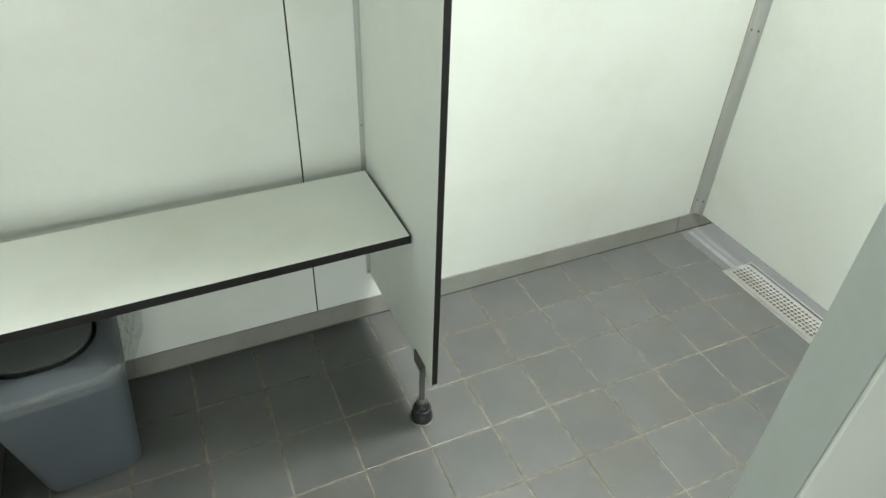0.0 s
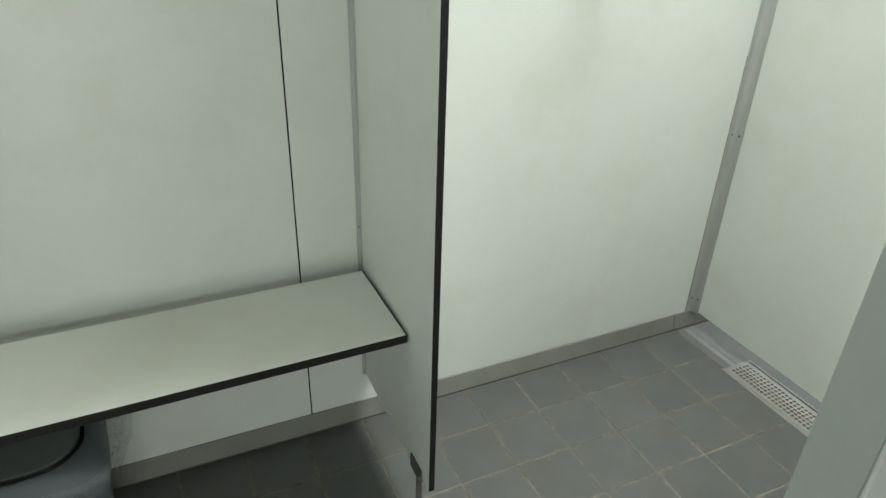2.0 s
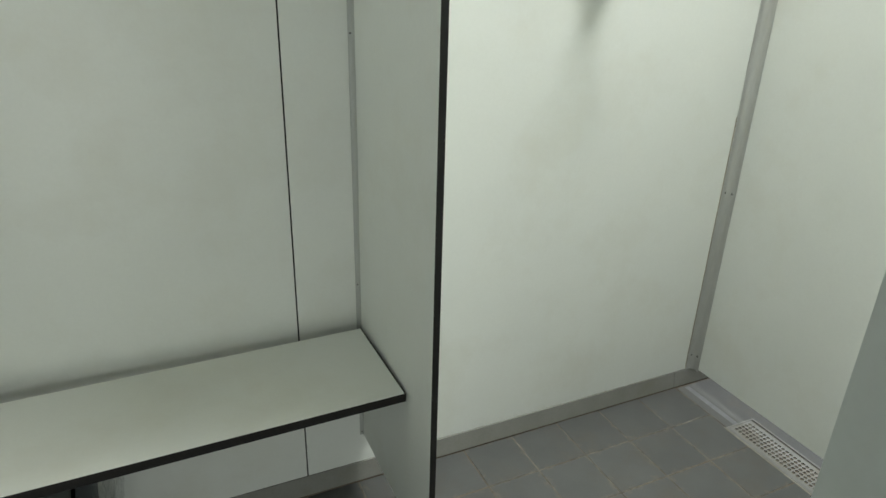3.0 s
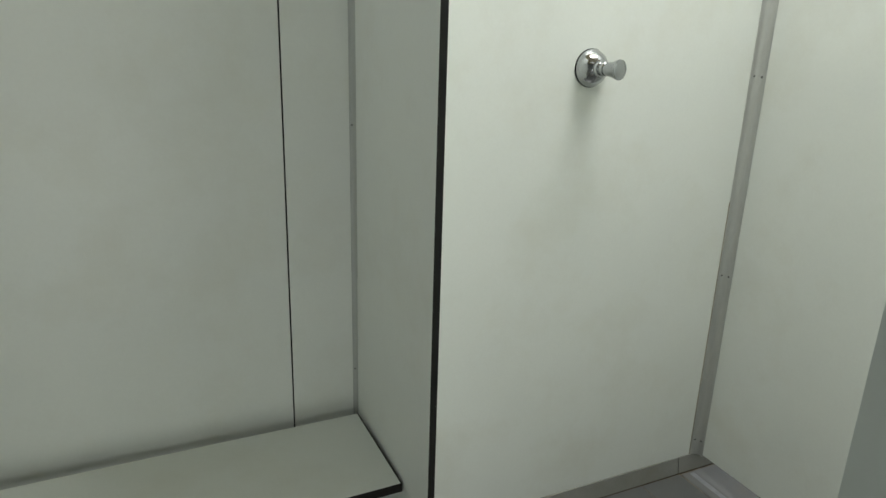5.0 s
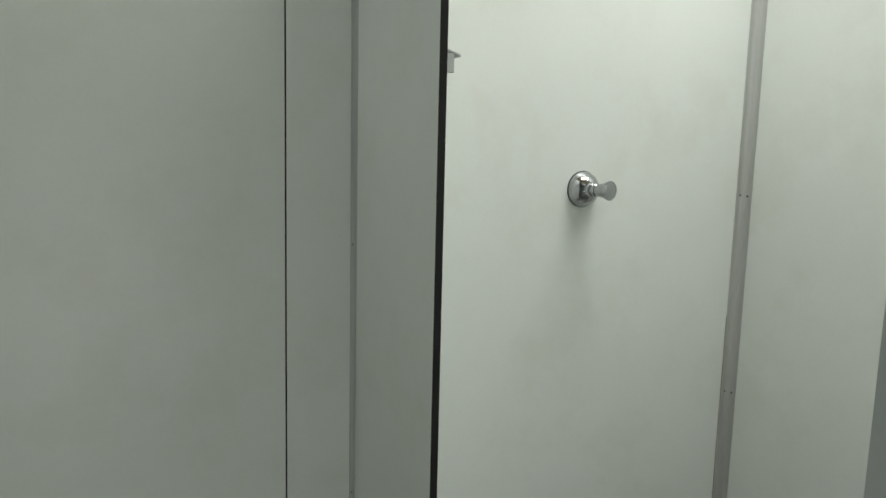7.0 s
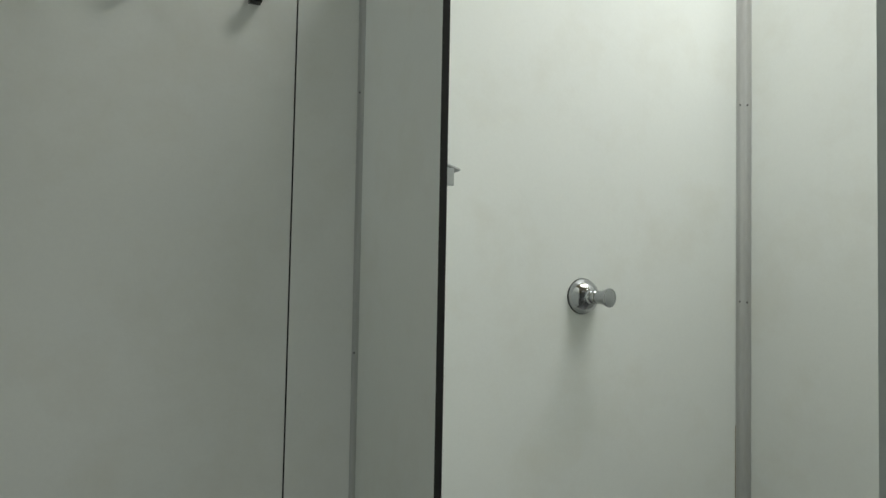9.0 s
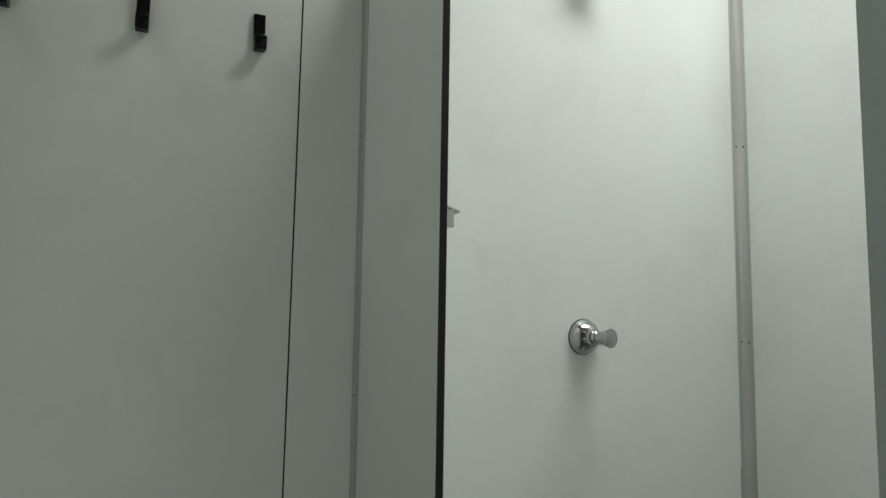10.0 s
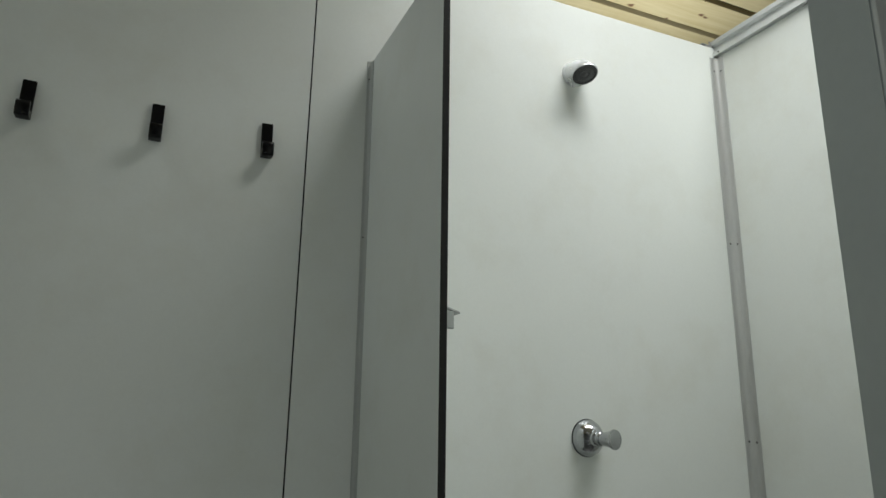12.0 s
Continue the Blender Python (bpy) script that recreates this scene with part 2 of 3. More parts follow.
def pine_material():
    m, nodes, links, bsdf = material("pine_boards")
    place = nodes.new("ShaderNodeTexCoord")
    geo = nodes.new("ShaderNodeNewGeometry")
    shift = nodes.new("ShaderNodeVectorMath")
    shift.operation = "ADD"
    wide = nodes.new("ShaderNodeMath")
    wide.operation = "MULTIPLY"
    wide.inputs[1].default_value = 40.0
    links.new(geo.outputs["Random Per Island"], wide.inputs[0])
    links.new(place.outputs["Object"], shift.inputs[0])
    links.new(wide.outputs[0], shift.inputs[1])
    turn = nodes.new("ShaderNodeMapping")
    turn.inputs["Scale"].default_value = (1.2, 22.0, 22.0)
    links.new(shift.outputs[0], turn.inputs["Vector"])
    grain = add(nodes, "ShaderNodeTexNoise", Scale=1.6, Detail=6.0, Roughness=0.6, Distortion=0.6)
    links.new(turn.outputs["Vector"], grain.inputs["Vector"])
    ramp = nodes.new("ShaderNodeValToRGB")
    ramp.color_ramp.elements[0].position, ramp.color_ramp.elements[1].position = 0.30, 0.74
    ramp.color_ramp.elements[0].color = (0.56, 0.46, 0.235, 1)
    ramp.color_ramp.elements[1].color = (0.69, 0.60, 0.36, 1)
    links.new(grain.outputs["Fac"], ramp.inputs["Fac"])
    flat = nodes.new("ShaderNodeMapping")
    flat.inputs["Scale"].default_value = (0.8, 1.5, 1.0)
    bend = add(nodes, "ShaderNodeTexNoise", Scale=14.0, Detail=2.0)
    links.new(shift.outputs[0], bend.inputs["Vector"])
    warp = nodes.new("ShaderNodeVectorMath")
    warp.operation = "MULTIPLY_ADD"
    warp.inputs[1].default_value = (0.07, 0.05, 0.0)
    links.new(bend.outputs["Color"], warp.inputs[0])
    links.new(shift.outputs[0], warp.inputs[2])
    links.new(warp.outputs[0], flat.inputs["Vector"])
    knots = nodes.new("ShaderNodeTexVoronoi")
    knots.voronoi_dimensions = "2D"
    knots.inputs["Scale"].default_value = 4.8
    links.new(flat.outputs["Vector"], knots.inputs["Vector"])
    spot = nodes.new("ShaderNodeMapRange")
    spot.inputs["From Min"].default_value, spot.inputs["From Max"].default_value = 0.034, 0.080
    spot.inputs["To Min"].default_value, spot.inputs["To Max"].default_value = 1.0, 0.0
    links.new(knots.outputs["Distance"], spot.inputs["Value"])
    mix = nodes.new("ShaderNodeMix")
    mix.data_type = "RGBA"
    for socket in mix.inputs:
        if socket.name == "A" and socket.type == "RGBA":
            links.new(ramp.outputs["Color"], socket)
        if socket.name == "B" and socket.type == "RGBA":
            socket.default_value = (0.15, 0.07, 0.03, 1)
    links.new(spot.outputs["Result"], mix.inputs[0])
    colour = [o for o in mix.outputs if o.type == "RGBA"][0]
    links.new(colour, bsdf.inputs["Base Color"])
    bsdf.inputs["Roughness"].default_value = 0.5
    relief = add(nodes, "ShaderNodeBump", Strength=0.15, Distance=0.002)
    links.new(grain.outputs["Fac"], relief.inputs["Height"])
    links.new(relief.outputs["Normal"], bsdf.inputs["Normal"])
    return m


worn_tile(TILE_GREY, 0.068, 0.084, (0.150, 0.130, 0.105), 0.50)
FILM = film_material()
PINE = pine_material()


# ---- mesh helpers ----
def mesh_from(bm, name, mats, smooth=False):
    me = bpy.data.meshes.new(name)
    bmesh.ops.recalc_face_normals(bm, faces=bm.faces)
    bm.to_mesh(me)
    bm.free()
    for m in mats if isinstance(mats, (list, tuple)) else [mats]:
        me.materials.append(m)
    if smooth:
        for p in me.polygons:
            p.use_smooth = True
        me.set_sharp_from_angle(angle=radians(38))
    return me


def part(name, bm, mats, parent=None, label="", smooth=False):
    ob = new(name, mesh_from(bm, name, mats, smooth))
    if parent is not None:
        ob.parent = parent
    if label:
        ob["label"] = label
    return ob


def base(name, at=(0, 0, 0), label="", category="", group="", kind=""):
    ob = new(name)
    ob.location = at
    return tagged(ob, label, category, group, kind)


def box(x0, x1, y0, y1, z0, z1, bevel=0.0, bm=None, index=0):
    bm = bm or bmesh.new()
    before = set(bm.faces)
    got = bmesh.ops.create_cube(bm, size=1)["verts"]
    for v in got:
        v.co = Vector((x0 + (v.co.x + .5) * (x1 - x0), y0 + (v.co.y + .5) * (y1 - y0), z0 + (v.co.z + .5) * (z1 - z0)))
    if bevel:
        edges = list({e for v in got for e in v.link_edges})
        bmesh.ops.bevel(bm, geom=edges, offset=bevel, segments=2, affect="EDGES", profile=0.6)
    for f in set(bm.faces) - before:
        f.material_index = index
    return bm


def board(x0, x1, y0, y1, z0, z1, axis):
    """A compact laminate board: white on its two faces, black core on its narrow edges."""
    bm = box(x0, x1, y0, y1, z0, z1, 0.0008)
    bm.normal_update()
    for f in bm.faces:
        f.material_index = 0 if abs(f.normal[axis]) > 0.95 else 1
    return bm


def lathe(profile, m=None, segments=40, bm=None, index=0):
    """Spins (radius, height) pairs round z."""
    bm = bm or bmesh.new()
    rings = []
    for r, h in profile:
        if r < 1e-6:
            rings.append([bm.verts.new((0, 0, h))])
        else:
            rings.append([bm.verts.new((r * math.cos(a), r * math.sin(a), h)) for a in (2 * math.pi * k / segments for k in range(segments))])
    made = [v for ring in rings for v in ring]
    for a, b in zip(rings, rings[1:]):
        for k in range(segments):
            j = (k + 1) % segments
            if len(a) == 1 and len(b) == 1:
                continue
            if len(a) == 1:
                f = bm.faces.new((a[0], b[k], b[j]))
            elif len(b) == 1:
                f = bm.faces.new((a[k], a[j], b[0]))
            else:
                f = bm.faces.new((a[k], a[j], b[j], b[k]))
            f.material_index = index
    if m is not None:
        bmesh.ops.transform(bm, matrix=m, verts=made)
    return bm


def rounded(w, d, r, z, cx=0.0, cy=0.0, n=6):
    """The corner points of a rounded rectangle at height z."""
    out = []
    for qx, qy, a0 in ((1, 1, 0), (-1, 1, 90), (-1, -1, 180), (1, -1, 270)):
        for k in range(n + 1):
            a = radians(a0 + 90 * k / n)
            out.append((cx + qx * (w / 2 - r) + r * math.cos(a), cy + qy * (d / 2 - r) + r * math.sin(a), z))
    return out


def loft(rings, cap_low=False, cap_high=False, bm=None, index=0):
    bm = bm or bmesh.new()
    made = [[bm.verts.new(p) for p in ring] for ring in rings]
    n = len(made[0])
    for a, b in zip(made, made[1:]):
        for k in range(n):
            bm.faces.new((a[k], a[(k + 1) % n], b[(k + 1) % n], b[k])).material_index = index
    if cap_low:
        bm.faces.new(list(reversed(made[0]))).material_index = index
    if cap_high:
        bm.faces.new(made[-1]).material_index = index
    return bm


def extrude_profile(points, z0, z1, m=None):
    """A prism over a closed outline in x and y."""
    bm = bmesh.new()
    low = [bm.verts.new((x, y, z0)) for x, y in points]
    high = [bm.verts.new((x, y, z1)) for x, y in points]
    n = len(points)
    for k in range(n):
        bm.faces.new((low[k], low[(k + 1) % n], high[(k + 1) % n], high[k]))
    bm.faces.new(list(reversed(low)))
    bm.faces.new(high)
    if m is not None:
        bmesh.ops.transform(bm, matrix=m, verts=bm.verts)
    return bm


def screw(parent, m, radius=0.0032):
    bm = lathe([(radius, 0.0), (radius, 0.0006), (radius * 0.75, 0.0016), (radius * 0.3, 0.0018), (radius * 0.25, 0.0010), (0, 0.0010)], m, 14)
    return part("screw", bm, SCREW, parent, smooth=True)


def angle_profile(width, thick=0.002):
    """An L of two legs with a hollow inner corner; the corner is at the origin and the legs run to -x and -y."""
    r = width * 0.6
    inner = [(-thick - r + r * math.cos(radians(a)), -thick - r + r * math.sin(radians(a))) for a in (90, 75, 60, 45, 30, 15, 0)]
    return [(-width, 0.0), (0.0, 0.0), (0.0, -width), (-thick * 0.5, -width - 0.0006), (-thick, -width + 0.0006), *reversed(inner), (-width + 0.0006, -thick), (-width - 0.0006, -thick * 0.5)]


# ---- the room round the cubicle ----
room = (-1.9, 3.2, -1.7, 2.6)
# outer walls are unseen additions; their darker paint dims reflections in the chrome
tagged(part("wall_west", box(room[0] - .1, room[0], room[2], room[3], 0, CEILING), ROOM_WALL), "plain painted room wall", "wall", kind="structure")
tagged(part("wall_east", box(room[1], room[1] + .1, room[2], room[3], 0, CEILING), ROOM_WALL), "plain painted room wall", "wall", kind="structure")
# unseen south wall; its opening is made up for the low lamp
bm = box(room[0] - .1, -0.99, room[2] - .1, room[2], 0, CEILING)
box(0.13, room[1] + .1, room[2] - .1, room[2], 0, CEILING, 0, bm)
box(-0.99, 0.13, room[2] - .1, room[2], 2.10, CEILING, 0, bm)
tagged(part("wall_south", bm, ROOM_WALL), "plain unseen room wall with an added opening", "wall", kind="structure")
tagged(part("wall_north", box(room[0] - .1, room[1] + .1, room[3], room[3] + .1, 0, CEILING), ROOM_WALL), "plain painted room wall", "wall", kind="structure")

# ceiling: pine boards with open dark joints
# the slab's dark brown colour paints the shade inside the open joints
bm = box(room[0] - .1, room[1] + .1, room[2] - .1, room[3] + .1, CEILING + .034, CEILING + .12, index=1)
pitch, gap, y = 0.2190, 0.032, 2.075 - 0.2190 * 17
while y < room[3]:
    box(room[0], room[1], y, y + pitch - gap, CEILING, CEILING + .030, 0.003, bm)
    y += pitch
tagged(part("ceiling", bm, [PINE, surface("joint_shade", (0.035, 0.022, 0.012), (0.05, 0.031, 0.016), rough=(0.7, 0.9))]), "knotty yellow pine boards with open dark joints", "ceiling", kind="structure")

# ---- the cubicle's walls ----
wall_back = base("wall_back", (0, 0, 0), "white laminate boards above a grey skirting", "wall", kind="structure")
JOINT = 0.2545


def leaning(bm, x, lean):
    """Sets the board's edge near x slightly off plumb."""
    for v in bm.verts:
        if abs(v.co.x - x) < 0.01:
            v.co.x += lean * (v.co.z - 0.45)
    return bm


part("panel", leaning(board(LEFT - 0.9, JOINT - 0.0014, BACK, BACK + 0.013, PANEL_LOW, WALL_TOP, 1), JOINT, 0.0052), [LAMINATE, CORE], wall_back)
part("panel", leaning(board(JOINT + 0.0014, 1.496, BACK, BACK + 0.013, PANEL_LOW, WALL_TOP, 1), JOINT, 0.0052), [LAMINATE, CORE], wall_back)
part("panel", board(1.4985, 2.6, BACK, BACK + 0.013, PANEL_LOW, WALL_TOP, 1), [LAMINATE, CORE], wall_back)
part("backing", box(LEFT - 0.013, 2.6, BACK + 0.0135, BACK + 0.03, PANEL_LOW, WALL_TOP - 0.01), CORE, wall_back)

side_panel = base("wall_side", (0, 0, 0), "white laminate shower side panel hung above the floor", "wall", kind="structure")
part("panel", board(SIDE, SIDE + 0.013, 0.137, BACK - 0.001, PANEL_LOW + 0.006, 2.320, 0), [LAMINATE, CORE], side_panel)
left_panel = base("wall_left", (0, 0, 0), "white laminate cubicle side panel", "wall", kind="structure")
part("panel", board(LEFT - 0.013, LEFT, 0.106, BACK - 0.001, PANEL_LOW + 0.002, P_TOP, 0), [LAMINATE, CORE], left_panel)
front = base("wall_front", (0, 0, 0), "white laminate front panel beside the doorway", "wall", kind="structure")
part("panel", board(0.4145, SIDE + 0.013, 0.122, 0.135, 0.12, 2.04, 1), [LAMINATE, CORE], front)
part("cover_board", box(0.3437, SIDE + 0.013, 0.1035, 0.1064, 0.0, 2.06, 0.0008), LAMINATE, front, "white cover board on the outer side")

# door post in the doorway beside the camera
door_post = base("door_post", (0.3435, 0.106, 0), "pale grey painted post of the open doorway", "door frame", kind="structure")
bm = extrude_profile([(0, 0.0005), (0.070, 0.0005), (0.070, 0.045), (0.0128, 0.0455)], 0.0, 2.06)
bmesh.ops.bevel(bm, geom=[e for e in bm.edges if abs(e.verts[0].co.z - e.verts[1].co.z) > 1], offset=0.0008, segments=2, affect="EDGES")
part("post", bm, POST_PAINT, door_post, smooth=True)

# corner profile of the shower
corner = base("corner_profile", (SIDE, BACK, 0), "grey aluminium corner angle with paired screws", "trim", kind="structure")
part("angle", extrude_profile(angle_profile(0.027), PANEL_LOW, 2.316), CORNER_ALUMINIUM, corner, smooth=True)
for z in (0.108, 0.645, 1.194, 1.733, 2.272):
    screw(corner, pose(-0.0145, -0.002, z, 90))
    screw(corner, pose(-0.002, -0.0155, z - 0.002, 0, -90))

part("sealant_line", box(-0.0292, -0.0272, -0.0016, 0, PANEL_LOW, 0.86, 0.0005), OLD_SEALANT, corner, "yellowed sealant along the edge")

# angle between the wall and the short partition
strip = base("partition_profile", (PX0, BACK, 0), "grey aluminium angle holding the partition", "trim", kind="structure")
part("angle", extrude_profile(angle_profile(0.0115), P_LOW + 0.003, P_TOP - 0.002), ALUMINIUM, strip, smooth=True)
for z in (0.15, 0.558, 1.093, 1.628, 2.0):
    screw(strip, pose(-0.0072, -0.002, z, 90), 0.0022)

# rail on the side panel's top
rail = base("head_rail", (SIDE, 0, 2.322), "grey aluminium head rail on the side panel", "trim", kind="structure")
outline = [(-0.012, 0.0), (0.028, 0.0), (0.028, 0.052), (-0.012, 0.052), (-0.012, 0.038), (-0.003, 0.034), (-0.003, 0.018), (-0.012, 0.014)]
bm = extrude_profile(outline, 0.137, BACK + 0.006, Matrix(((1, 0, 0, 0), (0, 0, 1, 0), (0, 1, 0, 0), (0, 0, 0, 1))))
part("rail_body", bm, RAIL_ALUMINIUM, rail)
part("end_cap", box(-0.016, 0.030, BACK + 0.006, BACK + 0.009, -0.004, 0.055, 0.001), STEEL, rail)
part("corner_bracket", extrude_profile([(-0.062, 0.024), (-0.004, 0.024), (-0.004, 0.052), (-0.010, 0.052), (-0.030, 0.038)], BACK + 0.002, BACK + 0.005, Matrix(((1, 0, 0, 0), (0, 0, 1, 0), (0, 1, 0, 0), (0, 0, 0, 1)))), STEEL, rail)
for low, out in ((0.031, 0.056), (0.041, 0.044)):
    part("end_plate", box(-out, -0.014, BACK + 0.0055, BACK + 0.030, low, low + 0.0022, 0.0004), ALUMINIUM, rail)
# solid black block stands in for the shaded hollow of the rail
part("end_shade", box(-0.040, -0.0165, BACK + 0.010, BACK + 0.028, 0.0334, 0.0408), CORE, rail, "black block painting the shade in the rail end")
screw(rail, pose(-0.012, BACK - 0.022, 0.007, 0, -90))

# skirting along the back wall
skirting = base("skirting", (0, 0, 0), "grey cove skirting tiles below the wall boards", "skirting", kind="structure")
outline = [(0.0, 0.0050), (-0.0098, 0.0050), (-0.0092, 0.008), (-0.0026, 0.0556), (-0.0014, 0.0568), (0.0, 0.0568)]
for x0, x1 in ((LEFT, 1.4172), (1.4200, 2.0)):
    m = Matrix(((0, 0, 1, 0), (1, 0, 0, BACK), (0, 1, 0, 0), (0, 0, 0, 1)))
    part("skirting_tile", extrude_profile(outline, x0, x1, m), SKIRT_GREY, skirting)
part("backing", box(-1.0, 2.0, BACK + 0.0005, BACK + 0.012, 0.004, 0.055), BROWN_JOINT, skirting)
side_skirt = extrude_profile(outline, 0.12, BACK - 0.004, Matrix(((-1, 0, 0, LEFT), (0, 0, 1, 0), (0, 1, 0, 0), (0, 0, 0, 1))))
part("skirting_tile", side_skirt, SKIRT_GREY, skirting)
part("skirting_joint", box(LEFT - 0.01, LEFT + 0.009, 0.12, BACK - 0.01, -0.0005, 0.0052), BROWN_JOINT, skirting)
part("skirting_joint", box(-1.0, 2.0, BACK - 0.0092, BACK + 0.012, -0.0005, 0.0052), BROWN_JOINT, skirting)

# ---- the short partition ----
partition = base("partition", (PX0, P_FRONT, 0), "short white laminate partition with a black edge", "partition")
bm = board(0, PX1 - PX0, 0, BACK - 0.003 - P_FRONT, P_LOW, P_TOP, 0)
for v in bm.verts:
    # the board hangs a little off plumb
    v.co.x -= 0.0030 * (P_TOP - v.co.z) / (P_TOP - P_LOW)
part("panel", bm, [LAMINATE, CORE], partition)

# adjustable foot under its front end
foot = base("partition_foot", (0.3895, 0.857, 0), "black rubber levelling foot with a steel stem", "foot")
part("rubber_base", lathe([(0, 0), (0.0240, 0), (0.0250, 0.003), (0.0246, 0.012), (0.0225, 0.022), (0.0200, 0.027), (0.0200, 0.031), (0.0212, 0.032), (0.0212, 0.035), (0.0180, 0.037), (0.0172, 0.045), (0.0150, 0.047), (0.0135, 0.052), (0, 0.052)]), RUBBER, foot, smooth=True)
part("collar", lathe([(0.0125, 0.052), (0.0125, 0.060), (0.009, 0.064), (0, 0.064)]), SCREW, foot, smooth=True)
part("stem", box(-0.0055, 0.0055, -0.004, 0.004, 0.062, 0.152, 0.0012), DULL_STEEL, foot)
part("bracket", box(0.0030, 0.0070, 0.000, 0.058, 0.128, 0.164, 0.001), DULL_STEEL, foot)
part("sealant_ring", lathe([(0.0200, 0.0), (0.0285, 0.0004), (0.0270, 0.0022), (0.0200, 0.0024)]), GROUT, foot, smooth=True)

# ---- bench ----
bench = base("bench", (0.3945, BENCH_FRONT, BENCH_TOP), "white laminate bench with a black edge, off the wall", "bench")
bench.rotation_euler = (0, 0, radians(0.73))
LONG, DEEP = 0.858, 0.264
part("core_board", box(-LONG, 0, 0, DEEP, -0.0196, -0.0010, 0.0004), CORE, bench, "black solid core with its bare front edge")
part("seat_face", box(-LONG, -0.0034, 0.0004, DEEP - 0.0004, -0.0010, 0.0, 0.0003), LAMINATE, bench, "smooth white laminate seat face")
part("under_face", box(-LONG, -0.0006, 0.0060, DEEP - 0.0004, -0.0205, -0.0197), LAMINATE, bench)
bm = box(-0.024, 0.0045, 0.045, DEEP - 0.04, -0.0230, -0.0206)
box(0.0020, 0.0048, 0.045, DEEP - 0.04, -0.046, -0.0231, 0, bm)
part("end_bracket", bm, ALUMINIUM, bench)

# ---- coat hooks ----
def coat_hook():
    ob = base("coat_hook", (0, 0, 0), "black plastic coat hook on the white wall", "coat hook", "coat hooks on the wall")
    part("back_plate", box(-0.0115, 0.0115, -0.007, 0, -0.036, 0.040, 0.002), BLACK_PLASTIC, ob)
    m = Matrix(((0, 0, 1, 0), (1, 0, 0, 0), (0, 1, 0, 0), (0, 0, 0, 1)))
    outline = [(-0.005, -0.020), (-0.005, -0.037), (-0.024, -0.037), (-0.028, -0.033), (-0.030, -0.011), (-0.0275, -0.008), (-0.024, -0.009), (-0.021, -0.022)]
    bm = extrude_profile(outline, -0.0115, 0.0115, m)
    bmesh.ops.bevel(bm, geom=list(bm.edges), offset=0.0012, segments=1, affect="EDGES")
    part("prong", bm, BLACK_PLASTIC, ob, smooth=True)
    return ob


hook = coat_hook()
hook.matrix_world = pose(-0.253, BACK - 0.0002, 1.811, 0, 1.5, 0)
for x, lean in ((-0.034, 0.5), (0.177, -1.0)):
    copy_thing(hook, pose(x, BACK - 0.0002, 1.808, 0, lean, 0))

# ---- shower fittings ----
valve = base("shower_valve", (0.957, BACK, 1.208), "chrome push-button shower valve on the wall", "shower valve")
toward = pose(0, 0, 0, 90)
part("rosette", lathe([(0, 0), (0.0415, 0), (0.0420, 0.003), (0.0415, 0.006), (0.039, 0.013), (0.033, 0.022), (0.025, 0.030), (0.017, 0.035), (0.0145, 0.037), (0, 0.037)], toward, 56), CHROME, valve, smooth=True)
# black ring paints the shadow gap between rosette and wall
part("gap_shade_ring", lathe([(0.030, 0), (0.0432, 0), (0.0432, 0.0018), (0.030, 0.0018)], toward, 48), RUBBER, valve, smooth=True)
part("collar", lathe([(0, 0.033), (0.0185, 0.033), (0.0192, 0.036), (0.0186, 0.0395), (0.0160, 0.041), (0, 0.041)], toward), CHROME, valve, smooth=True)
part("neck", lathe([(0, 0.040), (0.0148, 0.040), (0.0152, 0.042), (0.0150, 0.0585), (0.0136, 0.0600), (0, 0.0600)], toward), CHROME, valve, smooth=True)
# the button sits a little askew in its neck
askew = Matrix.Translation((0, -0.050, 0)) @ Matrix.Rotation(radians(10), 4, "Z") @ Matrix.Translation((0, 0.050, 0)) @ toward
button = part("push_button", lathe([(0, 0.0560), (0.0140, 0.0560), (0.0148, 0.0575), (0.0154, 0.0660), (0.0170, 0.0760), (0.0196, 0.0850), (0.0216, 0.0905), (0.0221, 0.0925), (0.0218, 0.0940), (0.0206, 0.0945), (0.0196, 0.0938), (0, 0.0938)], askew, 48), CHROME, valve, smooth=True)
part("button_cap", lathe([(0, 0.0956), (0.0110, 0.0953), (0.0185, 0.0944), (0.0195, 0.0936), (0.0192, 0.0925), (0, 0.0925)], askew, 40), CHROME, button, smooth=True)

spray = base("wall_shower", (0.958, BACK, 2.141), "chrome wall shower head with a dark spray face", "shower")
part("wall_flange", lathe([(0, 0), (0.0345, 0), (0.0345, 0.004), (0.0325, 0.008), (0, 0.008)], toward, 48), SATIN_CHROME, spray, smooth=True)
rings = []
for k in range(9):
    f = k / 8
    r = 0.0320 + 0.0025 * f
    c = Vector((0, -0.006 - 0.044 * f, -0.020 * f * f))
    turn = Matrix.Rotation(radians(90 + 68 * f), 3, "X")
    rings.append([tuple(c + turn @ Vector((r * math.cos(a), r * math.sin(a), 0))) for a in (2 * math.pi * n / 40 for n in range(40))])
part("housing", loft(rings, True, True), SATIN_CHROME, spray, smooth=True)
end = Matrix.Translation((0, -0.050, -0.020)) @ Matrix.Rotation(radians(158), 4, "X")
part("rim", lathe([(0.0340, -0.004), (0.0354, 0.001), (0.0350, 0.0034), (0.0336, 0.0044), (0.0324, 0.0040), (0.0320, 0.0005)], end, 48), SATIN_CHROME, spray, smooth=True)
part("seal_ring", lathe([(0.0321, 0.0012), (0.0318, 0.0034), (0.0300, 0.0036), (0.0296, 0.0010)], end, 48), RUBBER, spray, "black rubber ring", smooth=True)
